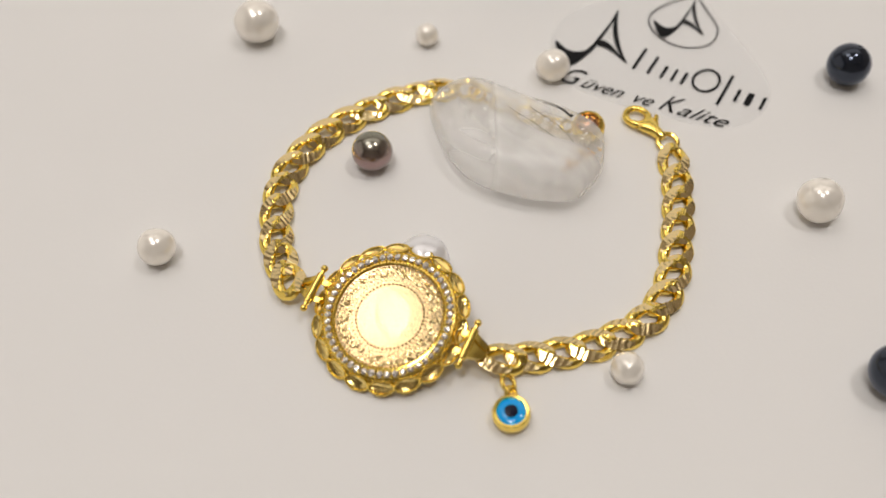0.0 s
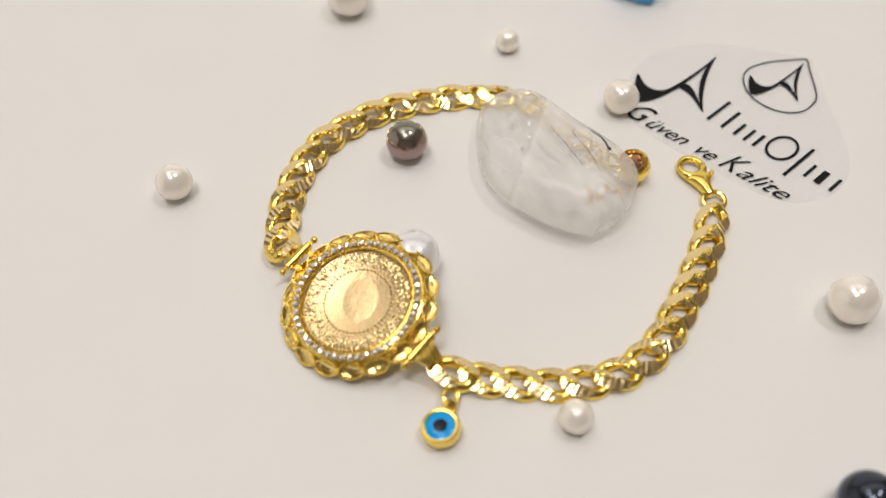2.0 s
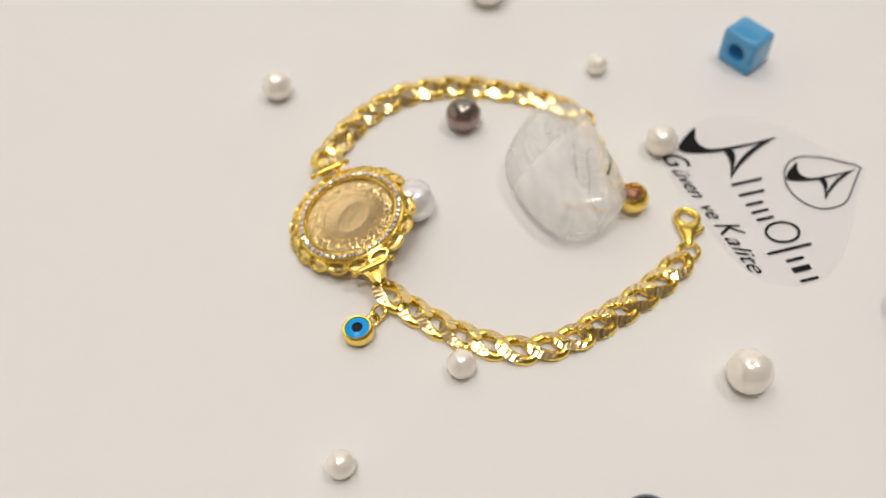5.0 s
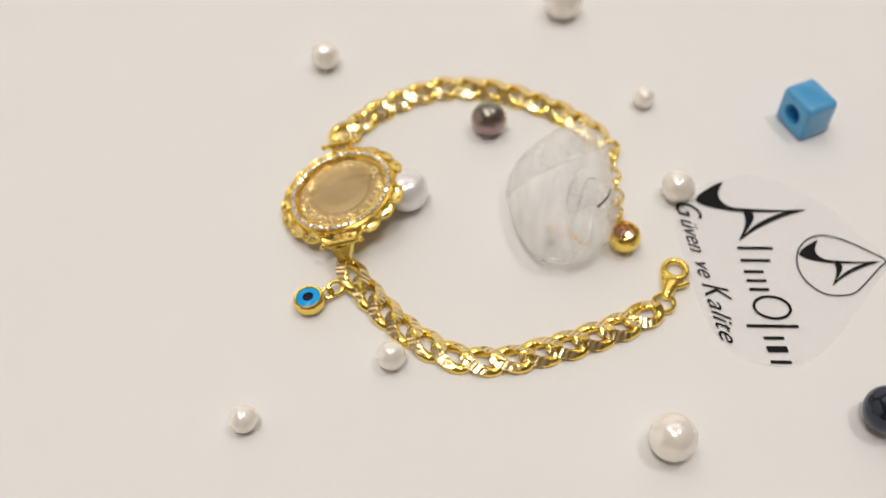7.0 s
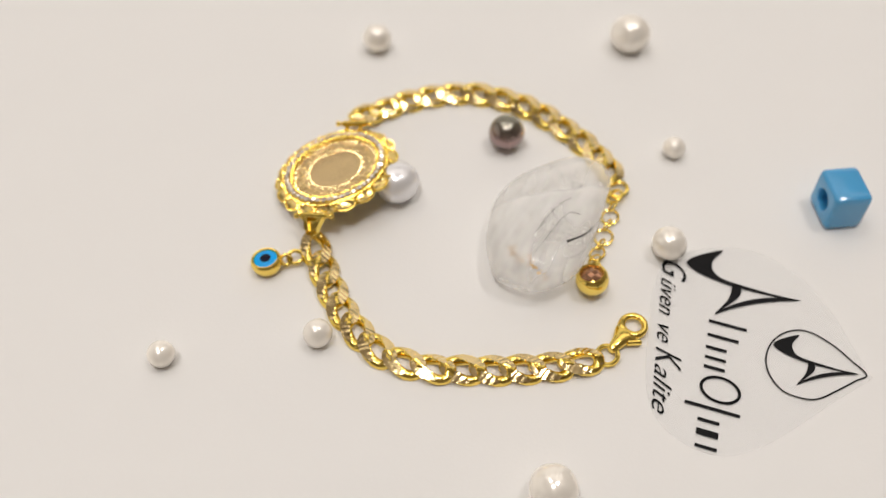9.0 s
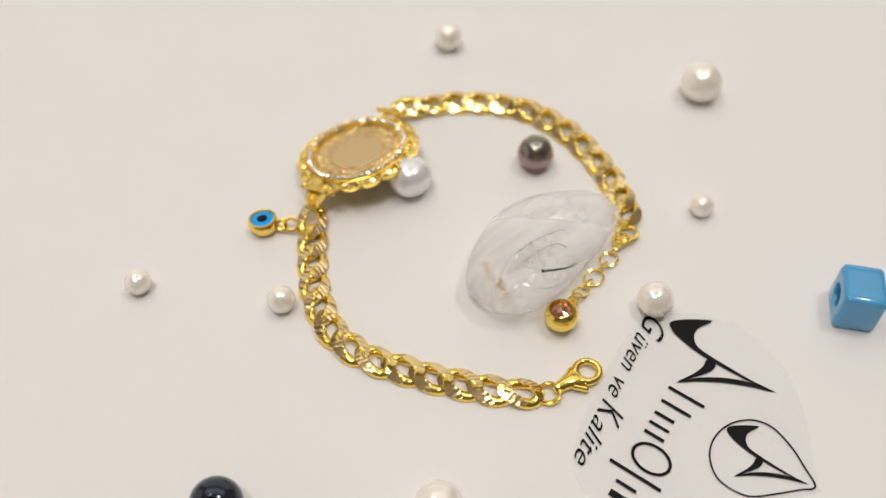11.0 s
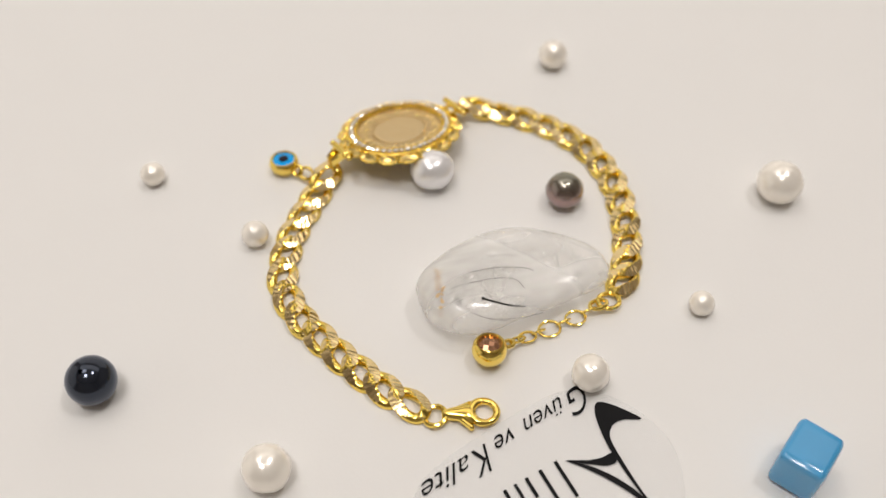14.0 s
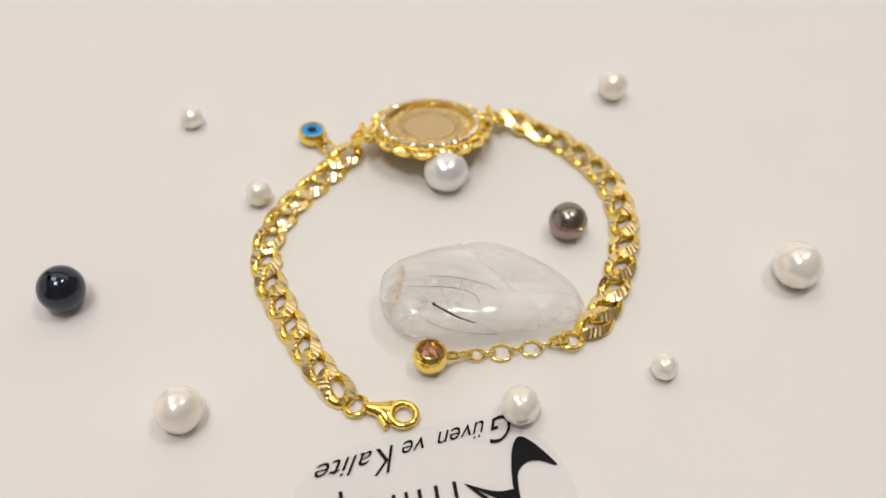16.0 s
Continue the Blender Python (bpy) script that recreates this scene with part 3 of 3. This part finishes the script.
def leaf_face():
    bm = bmesh.new()
    edge = [bm.verts.new((x, y, 0.05)) for x, y, z in marquise(1.68, 0.86, 20)]
    ridge0, ridge1 = bm.verts.new((0, 0.9, -0.28)), bm.verts.new((0, -0.9, -0.28))
    mid = [bm.verts.new((x * 0.2, y * 0.5, -0.16)) for x, y, z in marquise(1.68, 0.86, 20)]
    bm.verts.remove(ridge0), bm.verts.remove(ridge1)
    for i in range(20):
        j = (i + 1) % 20
        bm.faces.new((edge[i], edge[j], mid[j], mid[i]))
    bm.faces.new(mid)
    low = [bm.verts.new((v.co.x, v.co.y, -0.5)) for v in edge]
    for i in range(20):
        j = (i + 1) % 20
        bm.faces.new((edge[j], edge[i], low[i], low[j]))
    bm.faces.new(list(reversed(low)))
    return bm


rim_mesh = face_mesh = None
LEAVES = 18
for i in range(LEAVES):
    at = pose(0, 0, 0, 0, 0, 360 * (i + 0.5) / LEAVES) @ pose(10.4, 0, -0.1, 0, 27, 0)
    if rim_mesh is None:
        rim_mesh = part("leaf_rim", leaf_rim(), GOLD, bezel, "", at).data
        face_mesh = part("leaf_face", leaf_face(), LEAF_GOLD, bezel, "bright cut pointed oval leaf", at, smooth=False).data
    else:
        piece("leaf_rim", rim_mesh, bezel, "", at)
        piece("leaf_face", face_mesh, bezel, "", at)
# under gallery that carries the leaves
part("gallery", lathe([(9.5, -0.3), (10.0, -0.85), (10.1, -1.2), (9.8, -1.4), (9.0, -1.4), (9.5, -0.3)], 72), GOLD, bezel)

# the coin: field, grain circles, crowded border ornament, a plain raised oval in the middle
coin = part("coin", lathe([(0, -0.9), (8.1, -0.9), (8.1, -0.35), (7.75, -0.22), (7.5, -0.30), (5.3, -0.30), (5.1, -0.34), (0, -0.34)], 96), COIN_GOLD_DIM, bracelet, "gold coin with a worn raised pattern", MEDAL @ pose(0, 0, 0.32))
bm = bmesh.new()
for radius, count, size in ((4.85, 52, 0.19), (5.4, 56, 0.12), (7.5, 80, 0.16)):
    for i in range(count):
        a = 2 * math.pi * i / count
        bmesh.ops.create_icosphere(bm, subdivisions=1, radius=size, matrix=Matrix.Translation((radius * math.cos(a), radius * math.sin(a), -0.27)))
tagged(part("grain_circle", bm, RELIEF_GOLD_LIT, coin), kind="stuff")
bm = bmesh.new()
for i in range(430):
    r, a = rng.uniform(5.75, 7.4), rng.uniform(0, 2 * math.pi)
    m = Matrix.Translation((r * math.cos(a), r * math.sin(a), -0.28)) @ Matrix.Rotation(rng.uniform(0, 3.14), 4, "Z") @ Matrix.Diagonal((rng.uniform(0.9, 2.2), 0.85, rng.uniform(0.55, 0.85), 1))
    bmesh.ops.create_icosphere(bm, subdivisions=1, radius=rng.uniform(0.15, 0.28), matrix=m)
tagged(part("border_ornament", bm, RELIEF_GOLD_LIT, coin), kind="stuff")
bm = lathe([(0, 0.008), (0.4, 0.008), (0.8, 0.008), (1.2, 0.006), (1.6, 0.003), (2.0, -0.003), (2.3, -0.012), (2.6, -0.025)], 40)
for v in bm.verts:
    v.co.z += 0.008 * noise.noise(v.co * 1.1) + 0.006 * noise.noise(v.co * 2.6)
    v.co.y *= 1.35
part("raised_oval", bm, COIN_GOLD_DIM, coin, "worn raised oval", pose(0.2, 0.3, -0.32, 0, 0, 35))

# hinges with their pins
def hinge(sign):
    at = MEDAL @ pose(sign * 12.1, 0.35 * sign, 0.3)
    knuckle = part("hinge", tube([(0, -2.35, 0), (0, -2.2, 0), (0, 2.2, 0), (0, 2.35, 0)], [0.5, 0.62, 0.62, 0.5], 16), GOLD, bracelet, "", at)
    part("pin", tube([(0, -3.1, 0), (0, 3.1, 0)], 0.33, 10), GOLD, knuckle)
    for y in (-3.25, 3.25):
        part("pin_ball", ball(0.55, 14), GOLD, knuckle, "", pose(0, y, 0))
    # short arms to the frame, and the tapered hollow cap down to the chain
    for y in (-1.35, 1.35):
        part("arm", box(min(-sign * 1.6, 0), max(-sign * 1.6, 0), y - 0.4, y + 0.4, -0.6, -0.1, 0.1), GOLD, knuckle, smooth=False)
    tip = 2.5 * sign
    bm = bmesh.new()
    for y0, y1 in ((-1.55, -0.65), (1.55, 0.65)):
        w = 0.42
        q = [[(x, y - w, zt), (x, y + w, zt), (x, y + w, zb), (x, y - w, zb)] for x, y, zt, zb in ((sign * 0.35, y0, 0.25, -0.7), (tip * 0.5, (y0 + y1) / 2, -0.1, -1.3), (tip, y1, -0.8, -2.0))]
        loops(bm, q, True, True, True)
    q = [[(x, -y, zt), (x, y, zt), (x, y, zt - 0.4), (x, -y, zt - 0.4)] for x, y, zt in ((sign * 0.35, 1.5, -0.45), (tip * 0.5, 1.05, -0.8), (tip, 0.6, -1.4))]
    loops(bm, q, True, True, True)
    part("end_cap", bm, GOLD, knuckle, "tapered gold end cap", smooth=False)


hinge(1)
hinge(-1)


def jump_ring(x, y, z, radius, wire, turn=0.0, tilt=0.0, stretch=1.0, name="jump_ring"):
    return part(name, ring_wire(radius, wire, 28, 8, stretch), GOLD, bracelet, "", pose(x, y, z, 0, 0, turn) @ pose(0, 0, 0, tilt, 0, 0))


# lobster clasp
jump_ring(33.6, 21.3, 0.8, 1.65, 0.42, 20, 10)
CLASP = frame_of((32.8, 22.3, 0.95), (-4.6, 6.0, 0))
path, rad = [], []
for i in range(40):
    a = 2 * math.pi * i / 40
    path.append((6.0 + 1.95 * math.cos(a), 1.85 * math.sin(a), 0))
    rad.append(0.55 + 0.2 * max(0, -math.cos(a)))
clasp = part("lobster_clasp", tube(path, rad, 12, True), GOLD, bracelet, "polished gold lobster clasp", CLASP)
bm = bmesh.new()
sections = []
for x, w, h in ((-0.3, 0.55, 0.5), (0.0, 0.8, 0.7), (0.8, 0.95, 0.85), (1.9, 1.15, 0.95), (3.0, 1.6, 0.95), (3.9, 2.0, 0.85), (4.5, 2.0, 0.6), (4.75, 1.85, 0.35)):
    sections.append([(x, w * math.cos(2 * math.pi * k / 14), h * math.sin(2 * math.pi * k / 14)) for k in range(14)])
loops(bm, sections, True, True, True)
part("clasp_body", bm, GOLD, clasp)
bm = bmesh.new()
sections = []
for x, y, r in ((2.6, -1.2, 0.5), (3.3, -1.9, 0.46), (3.8, -2.4, 0.5), (4.0, -2.6, 0.5), (4.2, -2.8, 0.3)):
    sections.append([(x + r * 0.6 * math.cos(2 * math.pi * k / 10), y + r * 0.6 * math.cos(2 * math.pi * k / 10), r * 1.2 * math.sin(2 * math.pi * k / 10)) for k in range(10)])
loops(bm, sections, True, True, True)
part("lever", bm, GOLD, clasp)

# extension chain and its end charm
jump_ring(0.6, 33.7, 1.0, 1.75, 0.38, -20, 12)
jump_ring(2.2, 32.6, 1.1, 1.4, 0.34, -25, 30)
EXT = [(4.2, 31.7, 60, 1.0), (6.2, 30.6, 6, 1.45), (8.3, 29.4, 62, 1.0), (10.35, 28.1, 5, 1.55), (12.1, 27.0, 58, 0.95), (13.7, 25.9, 18, 1.25), (15.2, 24.9, 40, 1.1)]
for x, y, tilt, r in EXT:
    jump_ring(x, y, max(0.3, r * math.sin(radians(tilt))) + 0.2, r, 0.2, -32, tilt, 1.15, "extension_link")
jump_ring(17.0, 24.2, 1.5, 1.0, 0.3, -32, 28, 1.0, "eyelet")
cup = lathe([(r * 1.1, z * 1.08) for r, z in ((0, -2.45), (0.9, -2.4), (1.8, -1.75), (2.4, -0.7), (2.52, 0.2), (2.35, 1.0), (2.1, 1.45), (1.85, 1.6), (1.72, 1.45), (1.7, 1.1), (0, 1.0))], 36)
end_charm = part("end_charm", cup, GOLD, bracelet, "round gold cup charm with a faceted stone", pose(20.3, 22.7, 2.75, 0, 0, 0) @ pose(0, 0, 0, 8, -10, 0))
bm = bmesh.new()
# chequer-cut dome
grid = {}
for i in range(-2, 3):
    for j in range(-2, 3):
        x, y = i * 0.78, j * 0.78
        r = math.hypot(x, y)
        if max(abs(i), abs(j)) == 2:
            x, y = x * 1.88 / r, y * 1.88 / r
            r = 1.88
        grid[i, j] = bm.verts.new((x, y, 1.2 + 0.7 * (1 - (r / 1.88) ** 2)))
for i in range(-2, 2):
    for j in range(-2, 2):
        bm.faces.new((grid[i, j], grid[i + 1, j], grid[i + 1, j + 1], grid[i, j + 1]))
bmesh.ops.inset_individual(bm, faces=list(bm.faces), thickness=0.06, depth=0.05)
bm.transform(Matrix.Rotation(radians(20), 4, "Z"))
part("faceted_stone", bm, ROSE_GEM, end_charm, "rose brown chequer-cut stone", None, smooth=False)

# eye charm on its ring
eye_charm = part("eye_charm", lathe([(0, -1.35), (1.6, -1.35), (2.2, -1.05), (2.55, -0.4), (2.62, 0.3), (2.5, 0.95), (2.28, 1.18), (2.02, 1.15), (1.9, 0.9), (0, 0.75)], 40), GOLD, bracelet, "round gold cup with blue eye enamel", pose(5.4, -29.3, 1.45, 0, 0, 0) @ pose(0, 0, 0, 5, -5, 0))
part("blue_enamel", lathe([(1.95, 0.8), (1.9, 0.95), (1.5, 1.1), (0.8, 1.18), (0, 1.2)], 40), BLUE_ENAMEL, eye_charm, "bright turquoise blue enamel")
part("pupil", lathe([(0.95, 1.13), (0.88, 1.21), (0.4, 1.25), (0, 1.26)], 28), PUPIL, eye_charm, "black pupil dot")
jump_ring(5.5, -26.1, 1.5, 0.85, 0.32, 80, 40, 1.0, "eyelet")
jump_ring(5.15, -24.5, 1.45, 1.05, 0.33, 95, 30, 1.2)

# ---- clear printed card ----
card = empty("printed_card", pose(0, 0, 0))
lies(card, "clear film card with black printed emblem and writing", "card")
OUTLINE = [(45.6, 60.2), (48.0, 53.3), (50.9, 45.8), (53.0, 38.9), (53.2, 33.0), (50.6, 28.5), (46.1, 25.6), (40.5, 25.6), (31.0, 29.0), (21.0, 33.8), (17.4, 37.6), (15.8, 43.0), (16.5, 49.0), (19.2, 54.0), (25.6, 58.3), (32.8, 60.1), (39.4, 60.4), (44.4, 60.6)]
part("film", slab([tuple(p) for p in smooth_line(OUTLINE, 5, True)], 0.05, 0.22), FILM, card, "clear plastic film", smooth=False)


def ink(bm, name="print", label="", at=None):
    return part(name, bm, INK, card, label, at, smooth=False)


SWOOSH = [(17.9, 40.6), (17.1, 43.0), (16.9, 47.4), (18.4, 45.3), (19.9, 44.3), (21.6, 44.4), (22.9, 45.4), (25.1, 48.6), (27.5, 52.5), (29.4, 56.2), (27.9, 52.4), (25.2, 47.5), (23.4, 44.7), (21.1, 42.1), (19.3, 40.7)]
LEG = [(24.4, 46.1), (25.2, 47.3), (26.3, 46.8), (27.3, 45.3), (29.2, 41.0), (27.3, 43.8), (25.8, 45.3)]
CRESCENT = [(29.2, 41.0), (28.0, 44.5), (27.6, 48.6), (28.1, 52.8), (29.4, 56.2), (28.8, 52.5), (28.5, 48.2), (28.7, 44.2)]
for shift, size in (((17.9, 40.6), 1.0), ((36.3, 48.3), 0.70)):
    for shape in (SWOOSH, LEG, CRESCENT):
        pts = [((x - 17.9) * size + shift[0], (y - 40.6) * size + shift[1]) for x, y in shape]
        ink(slab([tuple(p) for p in smooth_line(pts, 3, True)], 0.23, 0.27), "emblem_stroke")
DROP = [(44.6, 60.2), (41.6, 59.0), (38.5, 57.5), (35.5, 55.0), (34.6, 52.1), (35.6, 48.8), (38.1, 46.3), (41.3, 45.3), (44.6, 46.1), (46.5, 48.5), (47.1, 51.0), (46.3, 54.5), (45.3, 58.0)]
drop = [(p[0], p[1], 0.24) for p in smooth_line(DROP, 5, True)]
ink(tube(drop, 0.13, 4, True), "drop_outline")

# brand line as plain upright bars and one oval
BASE, ALONG, RISE = Vector((29.7, 40.0)), Vector((0.894, -0.449)), Vector((0.50, 0.866))


def bar(s, low, high, width=0.5, slant=0.0):
    a, b = BASE + ALONG * s + RISE * low, BASE + ALONG * (s + slant) + RISE * high
    w = ALONG * width / 2
    ink(slab([tuple(a - w), tuple(a + w), tuple(b + w), tuple(b - w)], 0.23, 0.27), "bar")


for s, low, high, width in ((0.5, 0, 6.1, 0.55), (3.2, 0, 5.0, 0.55), (5.6, 0, 3.3, 0.55), (7.5, 0, 3.3, 0.5), (9.3, 0, 3.3, 0.55), (16.6, -2.2, 6.2, 0.55), (18.9, 0, 3.3, 0.55), (21.0, 0, 3.3, 1.1), (23.4, 0, 3.3, 0.55)):
    bar(s, low, high, width)
oval = []
for i in range(36):
    a = 2 * math.pi * i / 36
    p = BASE + ALONG * (12.9 + 2.2 * math.cos(a)) + RISE * (2.9 + 2.95 * math.sin(a))
    oval.append((p.x, p.y, 0.24))
ink(tube(oval, 0.24, 4, True), "oval")



def written(word, start, length, size):
    """One word of the slanted slogan: where it begins along the line, how long and how tall it is."""
    curve = bpy.data.curves.new("slogan_word", "FONT")
    curve.body, curve.size, curve.shear, curve.align_x = word, size * U, 0.55, "LEFT"
    curve.extrude, curve.offset = 0.02 * U, -0.000004 * size
    text = new("slogan_word", curve)
    bpy.context.view_layer.update()
    me = bpy.data.meshes.new_from_object(text.evaluated_get(bpy.context.evaluated_depsgraph_get()))
    bpy.data.objects.remove(text)
    me.materials.append(INK)
    low, high = min(v.co.x for v in me.vertices), max(v.co.x for v in me.vertices)
    for v in me.vertices:
        v.co.x = (v.co.x - low) * length * U / (high - low)
    piece("slogan_word", me, card, "black slanted writing", pose(18.0, 36.1, 0.25, 0, 0, -23.0) @ pose(start, 0, 0))


for word, start, length, size in (("G", -1.3, 4.1, 6.0), ("\u00fcven", 2.6, 7.5, 4.0), ("ve", 12.1, 3.4, 4.0), ("K", 16.5, 3.9, 6.0), ("alite", 19.7, 8.8, 4.2)):
    written(word, start, length, size)


# ---- the plate turns and carries everything on it ----
def motions():
    times = sorted({a for a, b in SPIN} | {5.0, 5.5, 6.0, 6.5, 9.5, 10.0, 10.5, 11.0})
    for ob in TURNING:
        rest = ob.matrix_basis.copy()
        walk(ob, [(t, pose(0, 0, 0, 0, 0, spin_angle(t)) @ rest) for t in times])


motions()
